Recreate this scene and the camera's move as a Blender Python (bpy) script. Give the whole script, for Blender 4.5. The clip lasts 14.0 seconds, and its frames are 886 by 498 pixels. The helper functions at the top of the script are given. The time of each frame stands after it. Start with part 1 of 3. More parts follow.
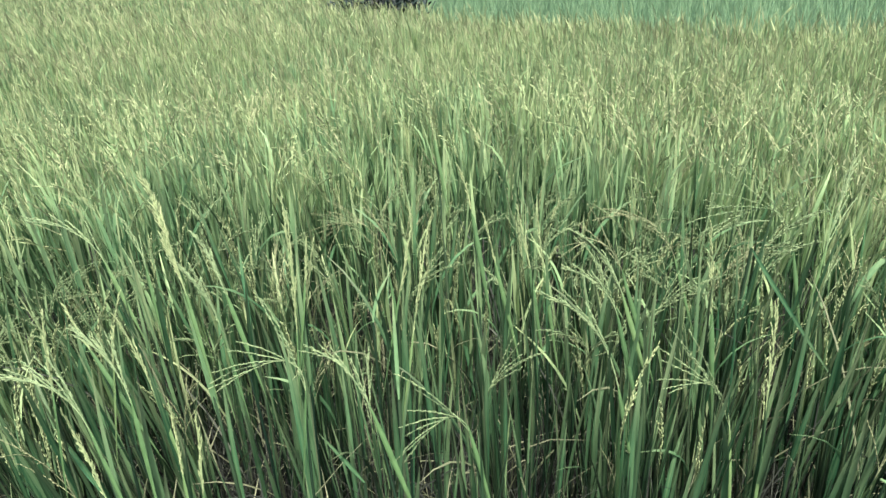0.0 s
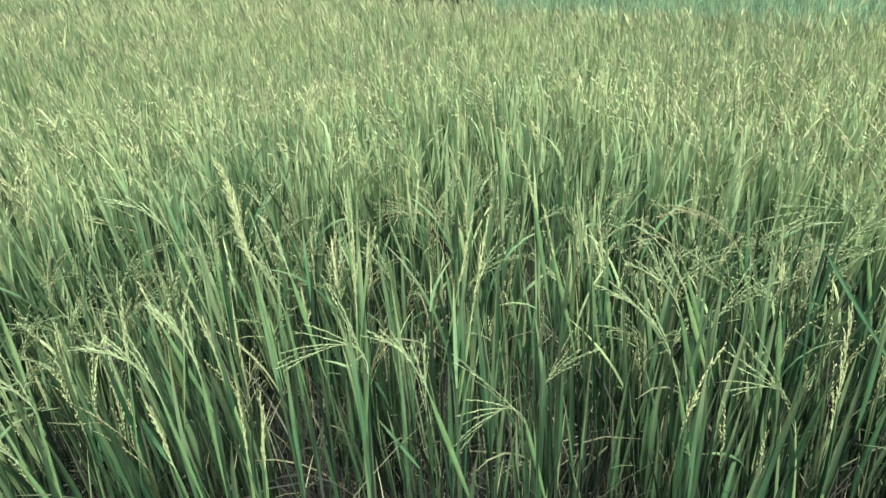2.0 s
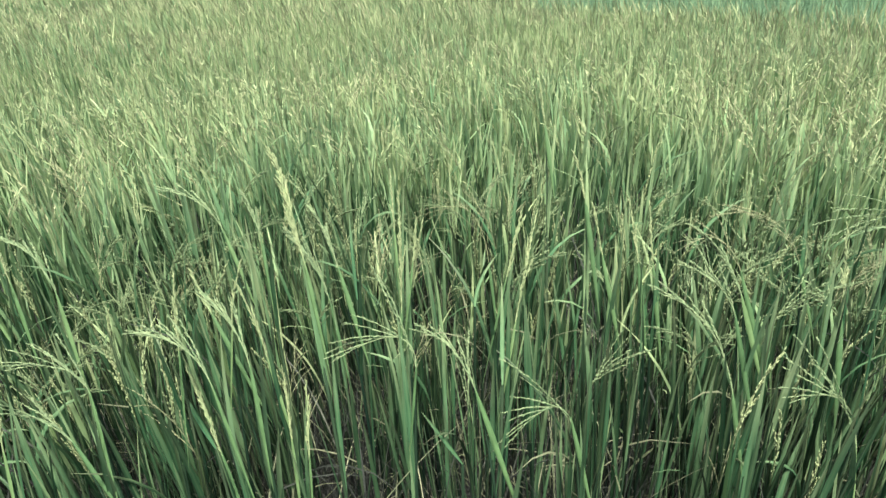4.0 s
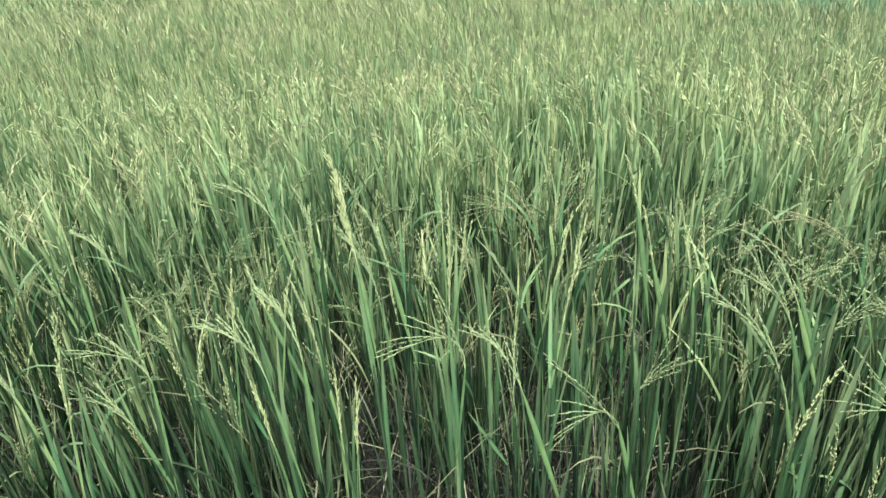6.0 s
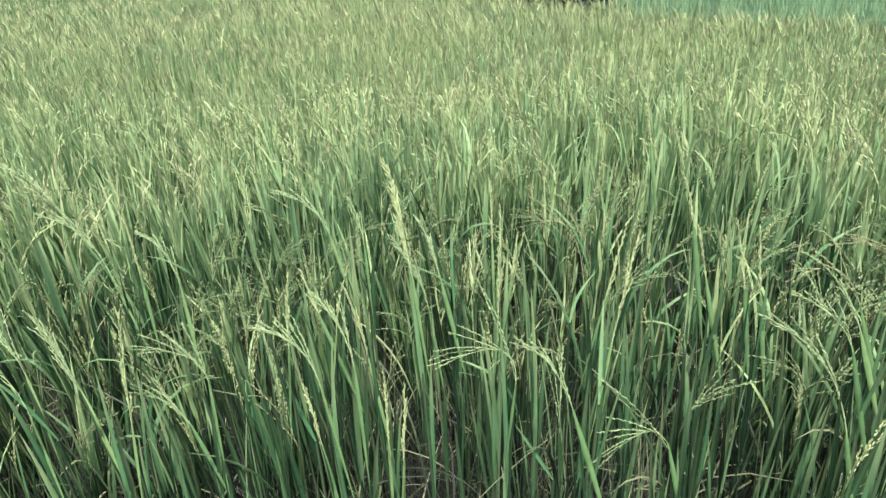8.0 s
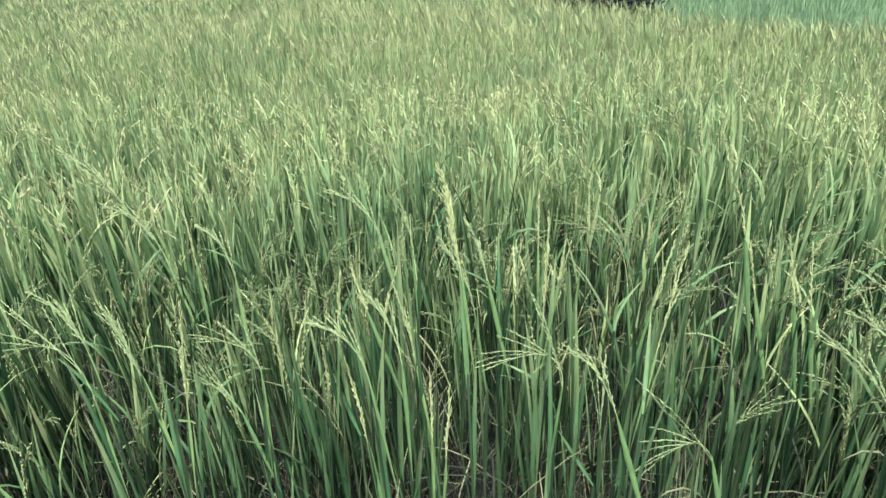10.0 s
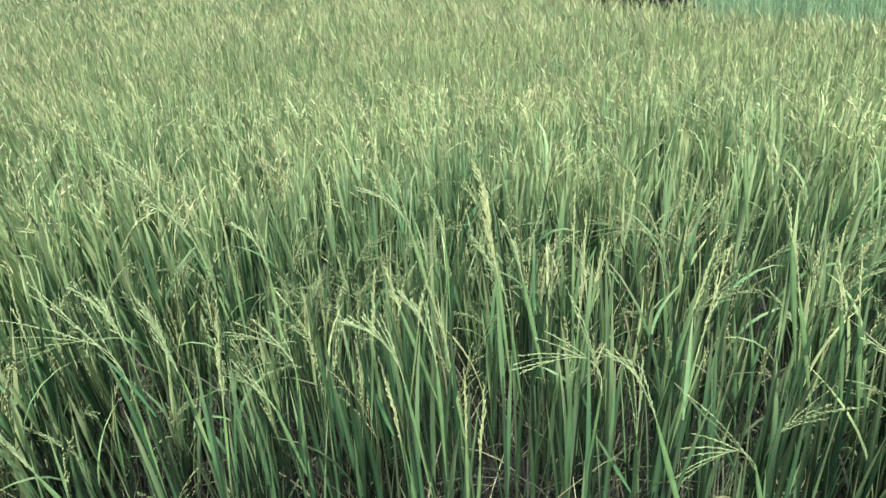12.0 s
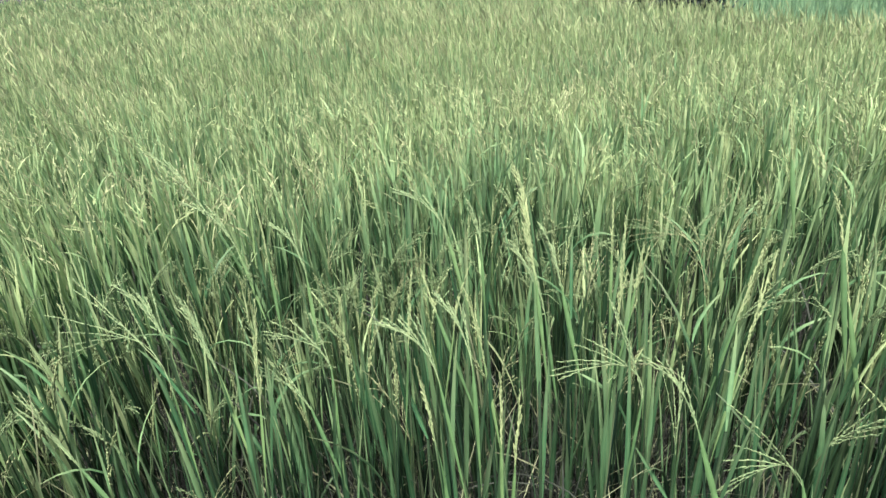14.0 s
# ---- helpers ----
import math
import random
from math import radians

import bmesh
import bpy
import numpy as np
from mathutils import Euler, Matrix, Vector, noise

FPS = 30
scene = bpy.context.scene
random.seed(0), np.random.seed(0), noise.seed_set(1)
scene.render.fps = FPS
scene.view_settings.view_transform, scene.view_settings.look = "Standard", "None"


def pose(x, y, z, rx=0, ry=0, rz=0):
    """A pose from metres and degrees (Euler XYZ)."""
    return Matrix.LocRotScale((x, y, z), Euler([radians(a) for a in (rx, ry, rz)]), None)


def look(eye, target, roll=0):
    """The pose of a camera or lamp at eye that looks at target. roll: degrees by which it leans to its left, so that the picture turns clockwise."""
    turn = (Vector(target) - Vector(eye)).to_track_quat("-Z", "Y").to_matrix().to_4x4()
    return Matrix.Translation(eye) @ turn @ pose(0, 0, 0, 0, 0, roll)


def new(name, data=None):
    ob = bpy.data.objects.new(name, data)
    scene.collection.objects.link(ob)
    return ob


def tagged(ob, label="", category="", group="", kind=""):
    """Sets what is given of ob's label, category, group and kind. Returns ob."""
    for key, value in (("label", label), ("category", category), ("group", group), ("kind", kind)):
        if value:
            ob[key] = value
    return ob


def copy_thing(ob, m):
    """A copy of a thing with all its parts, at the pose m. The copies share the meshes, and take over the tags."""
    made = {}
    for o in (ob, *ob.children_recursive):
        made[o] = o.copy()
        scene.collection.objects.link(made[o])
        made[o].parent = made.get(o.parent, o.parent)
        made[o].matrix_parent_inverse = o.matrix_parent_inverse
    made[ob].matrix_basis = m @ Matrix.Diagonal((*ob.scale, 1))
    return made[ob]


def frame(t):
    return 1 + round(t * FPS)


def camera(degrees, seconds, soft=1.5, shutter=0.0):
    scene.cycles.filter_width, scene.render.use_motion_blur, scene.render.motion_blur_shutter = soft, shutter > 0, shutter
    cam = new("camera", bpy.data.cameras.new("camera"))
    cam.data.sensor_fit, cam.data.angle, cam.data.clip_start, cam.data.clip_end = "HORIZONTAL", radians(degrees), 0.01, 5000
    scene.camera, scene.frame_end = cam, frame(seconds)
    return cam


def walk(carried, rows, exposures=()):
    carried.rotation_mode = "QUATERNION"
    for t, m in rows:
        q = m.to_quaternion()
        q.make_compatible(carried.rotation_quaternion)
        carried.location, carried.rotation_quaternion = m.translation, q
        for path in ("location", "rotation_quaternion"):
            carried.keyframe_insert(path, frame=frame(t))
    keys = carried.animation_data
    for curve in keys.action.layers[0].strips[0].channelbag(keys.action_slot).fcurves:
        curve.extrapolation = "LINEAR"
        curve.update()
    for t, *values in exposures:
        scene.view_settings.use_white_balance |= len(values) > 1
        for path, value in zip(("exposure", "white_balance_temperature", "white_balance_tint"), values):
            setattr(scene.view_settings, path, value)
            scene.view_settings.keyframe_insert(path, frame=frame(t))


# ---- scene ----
cam = camera(72.7, 14.0, soft=1.5)
PATH = [
    (0, (0.064, 0.2032, 1.4156), (-0.0408, 1.6448, 0.7292), -2.3),
    (0.5, (0.06, 0.2032, 1.4164), (-0.08, 1.6344, 0.7148), -2.5),
    (1, (0.0496, 0.1992, 1.4156), (-0.1232, 1.628, 0.7164), -2.5),
    (1.5, (0.0408, 0.1968, 1.4172), (-0.164, 1.6208, 0.7164), -2.7),
    (2, (0.032, 0.1944, 1.4156), (-0.1848, 1.6176, 0.7164), -2.4),
    (2.5, (0.024, 0.1944, 1.4132), (-0.2176, 1.6128, 0.7132), -2.6),
    (3, (0.0128, 0.1968, 1.4092), (-0.2488, 1.6104, 0.7076), -2.6),
    (3.2, (0.0088, 0.1968, 1.4076), (-0.2552, 1.6096, 0.7052), -2.4),
    (5.3, (-0.0088, 0.1936, 1.4244), (-0.3768, 1.576, 0.7076), -3.3),
    (5.5, (-0.0112, 0.1944, 1.4284), (-0.388, 1.5728, 0.7076), -3.4),
    (6, (-0.0176, 0.1896, 1.426), (-0.4112, 1.5664, 0.7108), -3.0),
    (6.5, (-0.0208, 0.1848, 1.4244), (-0.432, 1.5592, 0.7156), -2.8),
    (7, (-0.028, 0.1824, 1.4292), (-0.4704, 1.552, 0.7316), -2.9),
    (7.5, (-0.036, 0.1768, 1.4332), (-0.4936, 1.548, 0.7468), -2.5),
    (8, (-0.0432, 0.1728, 1.4332), (-0.5288, 1.5344, 0.7468), -2.7),
    (8.2, (-0.0472, 0.1712, 1.434), (-0.54, 1.5288, 0.746), -2.6),
    (10.3, (-0.072, 0.1432, 1.45), (-0.6464, 1.4736, 0.7708), -2.2),
    (10.5, (-0.076, 0.1424, 1.4484), (-0.6552, 1.4736, 0.7756), -2.4),
    (11, (-0.0808, 0.1408, 1.4484), (-0.6736, 1.4648, 0.7732), -2.3),
    (11.5, (-0.0848, 0.1408, 1.4484), (-0.7, 1.456, 0.7756), -2.4),
    (12, (-0.0888, 0.1472, 1.4476), (-0.712, 1.4528, 0.7636), -2.6),
    (12.5, (-0.0904, 0.1496, 1.4468), (-0.7336, 1.4448, 0.762), -3.0),
    (13, (-0.096, 0.1488, 1.4484), (-0.7544, 1.436, 0.7636), -3.0),
    (13.5, (-0.1, 0.148, 1.4484), (-0.7696, 1.4312, 0.766), -2.8),
    (14, (-0.1056, 0.1464, 1.4492), (-0.7968, 1.42, 0.7708), -3.1),
]
walk(cam, [(t, look(eye, target, roll)) for t, eye, target, roll in PATH], [(0, 2.07, 6550, 9)])

# ---- light: soft overcast evening sky ----
world = bpy.data.worlds.new("sky")
scene.world = world
world.use_nodes = True
wt = world.node_tree
sky = wt.nodes.new("ShaderNodeTexSky")
sky.sky_type = "NISHITA"
sky.sun_disc = False
sky.sun_elevation = radians(71)
sky.sun_rotation = radians(166)
sky.air_density, sky.dust_density, sky.ozone_density = 1.0, 3.0, 1.0
wt.nodes["Background"].inputs["Strength"].default_value = 0.05
wt.links.new(sky.outputs[0], wt.nodes["Background"].inputs["Color"])

sun_data = bpy.data.lights.new("sun", "SUN")
sun_data.energy, sun_data.angle, sun_data.color = 4.4, radians(18), (1.0, 0.97, 0.90)
sun = new("sun", sun_data)
sun.matrix_world = look((0.9, -3.6, 12), (0, 0, 0))


# ---- materials ----
def nodes_of(name):
    mat = bpy.data.materials.new(name)
    mat.use_nodes = True
    nt = mat.node_tree
    return mat, nt, nt.nodes["Principled BSDF"]


def node(nt, kind, **values):
    n = nt.nodes.new(kind)
    for key, value in values.items():
        n.inputs[key].default_value = value
    return n


def math_node(nt, op, a, b):
    n = nt.nodes.new("ShaderNodeMath")
    n.operation = op
    for slot, v in ((0, a), (1, b)):
        if isinstance(v, (int, float)):
            n.inputs[slot].default_value = v
        else:
            nt.links.new(v, n.inputs[slot])
    return n.outputs[0]


def ramp(nt, fac, stops):
    r = nt.nodes.new("ShaderNodeValToRGB")
    el = r.color_ramp.elements
    while len(el) < len(stops):
        el.new(0.5)
    for e, (p, c) in zip(el, stops):
        e.position, e.color = p, (*c, 1)
    nt.links.new(fac, r.inputs[0])
    return r.outputs[0]


def mixed(nt, fac, a, b, blend="MIX"):
    m = nt.nodes.new("ShaderNodeMix")
    m.data_type, m.blend_type = "RGBA", blend
    for key, v in ((0, fac), (6, a), (7, b)):
        if isinstance(v, (int, float)):
            m.inputs[key].default_value = v
        elif isinstance(v, tuple):
            m.inputs[key].default_value = (*v, 1)
        else:
            nt.links.new(v, m.inputs[key])
    return m.outputs[2]


def plant_material(name, stops, tip, tip_from, rough=0.55, through_light=0.3, patch=None, cool=None, rib=0.25):
    """A leafy surface: colour varies from piece to piece and over the field, tips dry out, the midrib is paler."""
    mat, nt, bsdf = nodes_of(name)
    info, geo = nt.nodes.new("ShaderNodeObjectInfo"), nt.nodes.new("ShaderNodeNewGeometry")
    pick = math_node(nt, "FRACT", math_node(nt, "ADD", info.outputs["Random"], geo.outputs["Random Per Island"]), 0)
    col = ramp(nt, pick, stops)
    if patch:
        big = node(nt, "ShaderNodeTexNoise", Scale=1.9, Detail=3.0)
        nt.links.new(geo.outputs["Position"], big.inputs["Vector"])
        spread = math_node(nt, "MULTIPLY", math_node(nt, "SUBTRACT", big.outputs["Fac"], 0.42), 2.6)
        spread.node.use_clamp = True
        col = mixed(nt, spread, col, patch, "MIX")
        col.node.inputs[0].default_value = 0.5
    if cool:
        wide = node(nt, "ShaderNodeTexNoise", Scale=0.85, Detail=2.0)
        shift = nt.nodes.new("ShaderNodeMapping")
        shift.inputs["Location"].default_value = (3.7, 1.9, 0)
        nt.links.new(geo.outputs["Position"], shift.inputs[0])
        nt.links.new(shift.outputs[0], wide.inputs["Vector"])
        spread = math_node(nt, "MULTIPLY", math_node(nt, "SUBTRACT", wide.outputs["Fac"], 0.45), 4.0)
        spread.node.use_clamp = True
        col = mixed(nt, math_node(nt, "MULTIPLY", spread, 0.55), col, cool)
    along = nt.nodes.new("ShaderNodeAttribute")
    along.attribute_name = "along"
    sep = nt.nodes.new("ShaderNodeSeparateXYZ")
    nt.links.new(along.outputs["Vector"], sep.inputs[0])
    age = math_node(nt, "MULTIPLY", math_node(nt, "SUBTRACT", sep.outputs[0], tip_from), 1.0 / (1.0 - tip_from))
    age.node.use_clamp = True
    age = math_node(nt, "MULTIPLY", age, math_node(nt, "ADD", math_node(nt, "MULTIPLY", pick, 0.65), 0.25))
    col = mixed(nt, age, col, tip)
    fine = node(nt, "ShaderNodeTexNoise", Scale=90.0, Detail=4.0)
    squash = nt.nodes.new("ShaderNodeMapping")
    squash.inputs["Scale"].default_value = (1, 1, 0.12)
    nt.links.new(geo.outputs["Position"], squash.inputs[0])
    nt.links.new(squash.outputs[0], fine.inputs["Vector"])
    streak = ramp(nt, fine.outputs["Fac"], [(0.3, (0.72, 0.74, 0.7)), (0.7, (1.25, 1.22, 1.2))])
    col = mixed(nt, 0.8, col, streak, "MULTIPLY")
    side = math_node(nt, "ABSOLUTE", sep.outputs[1], 0)
    mid = math_node(nt, "SUBTRACT", 1.0, math_node(nt, "MULTIPLY", side, 4.0))
    mid.node.use_clamp = True
    col = mixed(nt, math_node(nt, "MULTIPLY", mid, rib), col, (0.15, 0.23, 0.10))
    nt.links.new(col, bsdf.inputs["Base Color"])
    bsdf.inputs["Roughness"].default_value = rough
    bsdf.inputs["Specular IOR Level"].default_value = 0.16
    bump = node(nt, "ShaderNodeBump", Strength=0.25, Distance=0.002)
    nt.links.new(fine.outputs["Fac"], bump.inputs["Height"])
    nt.links.new(bump.outputs[0], bsdf.inputs["Normal"])
    if through_light:
        thin = nt.nodes.new("ShaderNodeBsdfTranslucent")
        nt.links.new(col, thin.inputs["Color"])
        both = nt.nodes.new("ShaderNodeMixShader")
        both.inputs[0].default_value = through_light
        nt.links.new(bsdf.outputs[0], both.inputs[1])
        nt.links.new(thin.outputs[0], both.inputs[2])
        nt.links.new(both.outputs[0], nt.nodes["Material Output"].inputs["Surface"])
    return mat


# Lower leaves: near-black greens hold the shade inside the crop.
SHADED_LEAF = plant_material("rice leaf", [(0.0, (0.003, 0.010, 0.006)), (0.35, (0.009, 0.026, 0.012)), (0.7, (0.019, 0.048, 0.023)), (1.0, (0.046, 0.084, 0.040))],
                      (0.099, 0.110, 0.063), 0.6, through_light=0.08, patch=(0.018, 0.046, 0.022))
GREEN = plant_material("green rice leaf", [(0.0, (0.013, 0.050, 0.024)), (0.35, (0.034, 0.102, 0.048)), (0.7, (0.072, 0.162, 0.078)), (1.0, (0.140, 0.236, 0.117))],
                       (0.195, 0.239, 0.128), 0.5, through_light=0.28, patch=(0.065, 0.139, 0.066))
PALE = plant_material("pale young grain", [(0.0, (0.132, 0.200, 0.103)), (0.5, (0.172, 0.242, 0.125)), (1.0, (0.225, 0.288, 0.153))],
                      (0.229, 0.281, 0.150), 0.4, rough=0.6, through_light=0.3, rib=0.0)
# Ripening leaves are paler; the colour also carries the light on the canopy top.
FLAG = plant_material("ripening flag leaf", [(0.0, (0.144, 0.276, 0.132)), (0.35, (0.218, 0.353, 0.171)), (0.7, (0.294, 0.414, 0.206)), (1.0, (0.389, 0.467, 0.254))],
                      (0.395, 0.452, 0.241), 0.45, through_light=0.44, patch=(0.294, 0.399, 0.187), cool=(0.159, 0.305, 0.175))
# Stem greens darkened far below their own tone for shade between the plants.
SHADED_STEM = plant_material("rice stem", [(0.0, (0.003, 0.011, 0.007)), (0.4, (0.010, 0.026, 0.015)), (0.75, (0.031, 0.057, 0.030)), (1.0, (0.092, 0.116, 0.065))],
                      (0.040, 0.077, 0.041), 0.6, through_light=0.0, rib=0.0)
GRAIN = plant_material("rice grain", [(0.0, (0.171, 0.231, 0.114)), (0.5, (0.224, 0.281, 0.141)), (1.0, (0.287, 0.339, 0.177))],
                       (0.296, 0.334, 0.177), 0.4, rough=0.6, through_light=0.3, rib=0.0)
BROWN = plant_material("faded grain", [(0.0, (0.176, 0.202, 0.113)), (0.5, (0.242, 0.268, 0.150)), (1.0, (0.310, 0.334, 0.188))],
                       (0.285, 0.303, 0.171), 0.4, rough=0.7, through_light=0.3, rib=0.0)
SHEATH = plant_material("leaf sheath", [(0.0, (0.035, 0.077, 0.031)), (0.5, (0.057, 0.110, 0.044)), (1.0, (0.096, 0.150, 0.062))],
                        (0.077, 0.125, 0.052), 0.5, through_light=0.1, rib=0.1)
# Straw greys carry the shade low between the stems in their colour.
SHADED_STRAW = plant_material("shaded dry straw", [(0.0, (0.006, 0.007, 0.007)), (0.5, (0.014, 0.017, 0.014)), (0.85, (0.039, 0.045, 0.038)), (1.0, (0.098, 0.109, 0.086))],
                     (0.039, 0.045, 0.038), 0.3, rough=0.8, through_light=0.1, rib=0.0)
HUSK = plant_material("withered leaf", [(0.0, (0.050, 0.062, 0.036)), (0.5, (0.095, 0.112, 0.064)), (1.0, (0.175, 0.188, 0.118))],
                      (0.200, 0.205, 0.135), 0.4, rough=0.7, through_light=0.2, rib=0.1)
# Bluish young rice, its colour also lightened for the haze in between.
YOUNG = plant_material("young rice leaf", [(0.0, (0.152, 0.283, 0.164)), (0.5, (0.188, 0.318, 0.188)), (1.0, (0.230, 0.355, 0.212))],
                       (0.222, 0.330, 0.182), 0.5, through_light=0.5)
SHRUB = plant_material("shrub leaf", [(0.0, (0.008, 0.016, 0.016)), (0.5, (0.012, 0.022, 0.021)), (1.0, (0.019, 0.034, 0.029))],
                       (0.019, 0.034, 0.029), 0.7, rough=0.6, through_light=0.1, rib=0.0)


def soil_material():
    mat, nt, bsdf = nodes_of("shaded soil")
    geo = nt.nodes.new("ShaderNodeNewGeometry")
    a = node(nt, "ShaderNodeTexNoise", Scale=6.0, Detail=8.0, Roughness=0.65)
    b = node(nt, "ShaderNodeTexNoise", Scale=70.0, Detail=4.0)
    for n in (a, b):
        nt.links.new(geo.outputs["Position"], n.inputs["Vector"])
    # Soil colour is darkened for the shade under the crop.
    col = ramp(nt, a.outputs["Fac"], [(0.3, (0.006, 0.007, 0.006)), (0.55, (0.010, 0.011, 0.009)), (0.75, (0.019, 0.019, 0.016))])
    grit = ramp(nt, b.outputs["Fac"], [(0.35, (0.6, 0.6, 0.6)), (0.7, (1.3, 1.28, 1.22))])
    nt.links.new(mixed(nt, 0.9, col, grit, "MULTIPLY"), bsdf.inputs["Base Color"])
    bsdf.inputs["Roughness"].default_value = 0.85
    bump = node(nt, "ShaderNodeBump", Strength=0.7, Distance=0.02)
    nt.links.new(b.outputs["Fac"], bump.inputs["Height"])
    nt.links.new(bump.outputs[0], bsdf.inputs["Normal"])
    return mat


SHADED_SOIL = soil_material()


# ---- mesh tools ----
def mesh_of(name, verts, faces, material, along=None, smooth=True):
    """One mesh from arrays; along holds how far up a blade and how far across it each vertex sits."""
    me = bpy.data.meshes.new(name)
    if isinstance(faces, np.ndarray):
        k = faces.shape[1]
        me.vertices.add(len(verts))
        me.vertices.foreach_set("co", np.asarray(verts, np.float32).ravel())
        me.loops.add(faces.size)
        me.loops.foreach_set("vertex_index", faces.astype(np.int32).ravel())
        me.polygons.add(len(faces))
        me.polygons.foreach_set("loop_start", np.arange(0, faces.size, k, dtype=np.int32))
        me.update(calc_edges=True)
    else:
        me.from_pydata(verts, [], faces)
    if along is not None:
        at = me.attributes.new("along", "FLOAT_VECTOR", "POINT")
        full = np.zeros((len(verts), 3), np.float32)
        full[:, :2] = along
        at.data.foreach_set("vector", full.ravel())
    if smooth:
        me.polygons.foreach_set("use_smooth", np.ones(len(me.polygons), dtype=bool))
    me.materials.append(material)
    return me


def joined(pieces):
    """Several (verts, faces, along) as one."""
    vs, fs, al, n = [], [], [], 0
    for v, f, a in pieces:
        vs.append(v), fs.append(f + n), al.append(a)
        n += len(v)
    return np.concatenate(vs), np.concatenate(fs), np.concatenate(al)


def blades(base, az, lean, bend, length, width, segs=6, fold=0.22, twist=None, sway=0.0, butt=0.35):
    """Many pointed grass blades: base (n, 3), the others n long. lean and bend in radians from upright."""
    n = len(base)
    s = np.linspace(0, 1, segs + 1)
    mid = (s[1:] + s[:-1]) / 2
    th = lean[:, None] + bend[:, None] * mid[None] ** 1.6
    side_turn = np.zeros(n) if twist is None else twist
    yaw = az[:, None] + sway * mid[None] ** 2
    step = (length / segs)[:, None]
    move = np.stack([np.sin(th) * np.cos(yaw) * step, np.sin(th) * np.sin(yaw) * step, np.cos(th) * step], -1)
    spine = np.concatenate([np.zeros((n, 1, 3)), np.cumsum(move, 1)], 1) + base[:, None]
    tan = np.gradient(spine, axis=1)
    tan /= np.linalg.norm(tan, axis=-1, keepdims=True) + 1e-9
    flat = np.stack([-np.sin(az), np.cos(az), np.zeros(n)], -1)[:, None] + 0 * tan
    up = np.cross(tan, flat)
    turn = side_turn[:, None] * (0.3 + 0.7 * s[None])
    side = np.cos(turn)[..., None] * flat + np.sin(turn)[..., None] * up
    nor = np.cross(side, tan)
    shape = (butt + (1 - butt) * np.minimum(1, s / 0.25)) * np.clip(1 - s ** 3.4, 0.03, 1)
    half = (width[:, None] * shape[None] / 2)[..., None]
    if fold:
        ring = np.stack([spine - side * half, spine - nor * half * fold * 2, spine + side * half], 2)
        cross_at = np.array([-0.5, 0.0, 0.5])
    else:
        ring = np.stack([spine - side * half, spine + side * half], 2)
        cross_at = np.array([-0.5, 0.5])
    k = ring.shape[2]
    i = np.arange(segs)[:, None] * k + np.arange(k - 1)[None]
    quad = np.stack([i, i + 1, i + k + 1, i + k], -1).reshape(-1, 4)
    faces = (quad[None] + (np.arange(n) * (segs + 1) * k)[:, None, None]).reshape(-1, 4)
    along = np.stack(np.broadcast_arrays(s[None, :, None], cross_at[None, None, :]), -1)
    along = np.broadcast_to(along, (n, segs + 1, k, 2)).reshape(-1, 2)
    return ring.reshape(-1, 3), faces, along


def tube(points, radii, sides=5):
    """A round stalk along points."""
    p = np.asarray(points, float)
    tan = np.gradient(p, axis=0)
    tan /= np.linalg.norm(tan, axis=1, keepdims=True) + 1e-9
    ref = np.array([0.31, 0.95, 0.05])
    a = np.cross(tan, ref)
    a /= np.linalg.norm(a, axis=1, keepdims=True) + 1e-9
    b = np.cross(tan, a)
    w = np.linspace(0, 2 * np.pi, sides, endpoint=False)
    ring = p[:, None] + np.asarray(radii)[:, None, None] * (np.cos(w)[None, :, None] * a[:, None] + np.sin(w)[None, :, None] * b[:, None])
    i, j = np.arange(len(p) - 1)[:, None] * sides, np.arange(sides)[None]
    jn = (j + 1) % sides
    faces = np.stack([i + j, i + jn, i + sides + jn, i + sides + j], -1).reshape(-1, 4)
    along = np.repeat(np.stack([np.linspace(0, 1, len(p)), np.full(len(p), 0.5)], -1), sides, axis=0)
    return ring.reshape(-1, 3), faces, along


def seeds(centre, axis, length, width, rng, sides=4):
    """Spindle-shaped grains: n centres and axes. Quads; the ends are closed by tiny rings."""
    n = len(centre)
    ref = rng.normal(size=(n, 3))
    a = np.cross(axis, ref)
    a /= np.linalg.norm(a, axis=1, keepdims=True) + 1e-9
    b = np.cross(axis, a)
    w = np.linspace(0, 2 * np.pi, sides, endpoint=False)
    rings = []
    for s, r in ((-0.5, 0.12), (-0.05, 0.5), (0.5, 0.04)):
        rings.append((centre + axis * (s * length)[:, None])[:, None]
                     + (r * width)[:, None, None] * (np.cos(w)[None, :, None] * a[:, None] + np.sin(w)[None, :, None] * b[:, None]))
    v = np.stack(rings, 1).reshape(-1, 3)
    j = np.arange(sides)
    one = np.concatenate([np.stack([k * sides + j, k * sides + (j + 1) % sides, (k + 1) * sides + (j + 1) % sides, (k + 1) * sides + j], -1) for k in (0, 1)])
    faces = (one[None] + (np.arange(n) * 3 * sides)[:, None, None]).reshape(-1, 4)
    return v, faces, np.repeat(np.tile(np.array([[0.2, 0.5], [0.5, 0.5], [0.9, 0.5]]), (n, 1)), sides, axis=0)


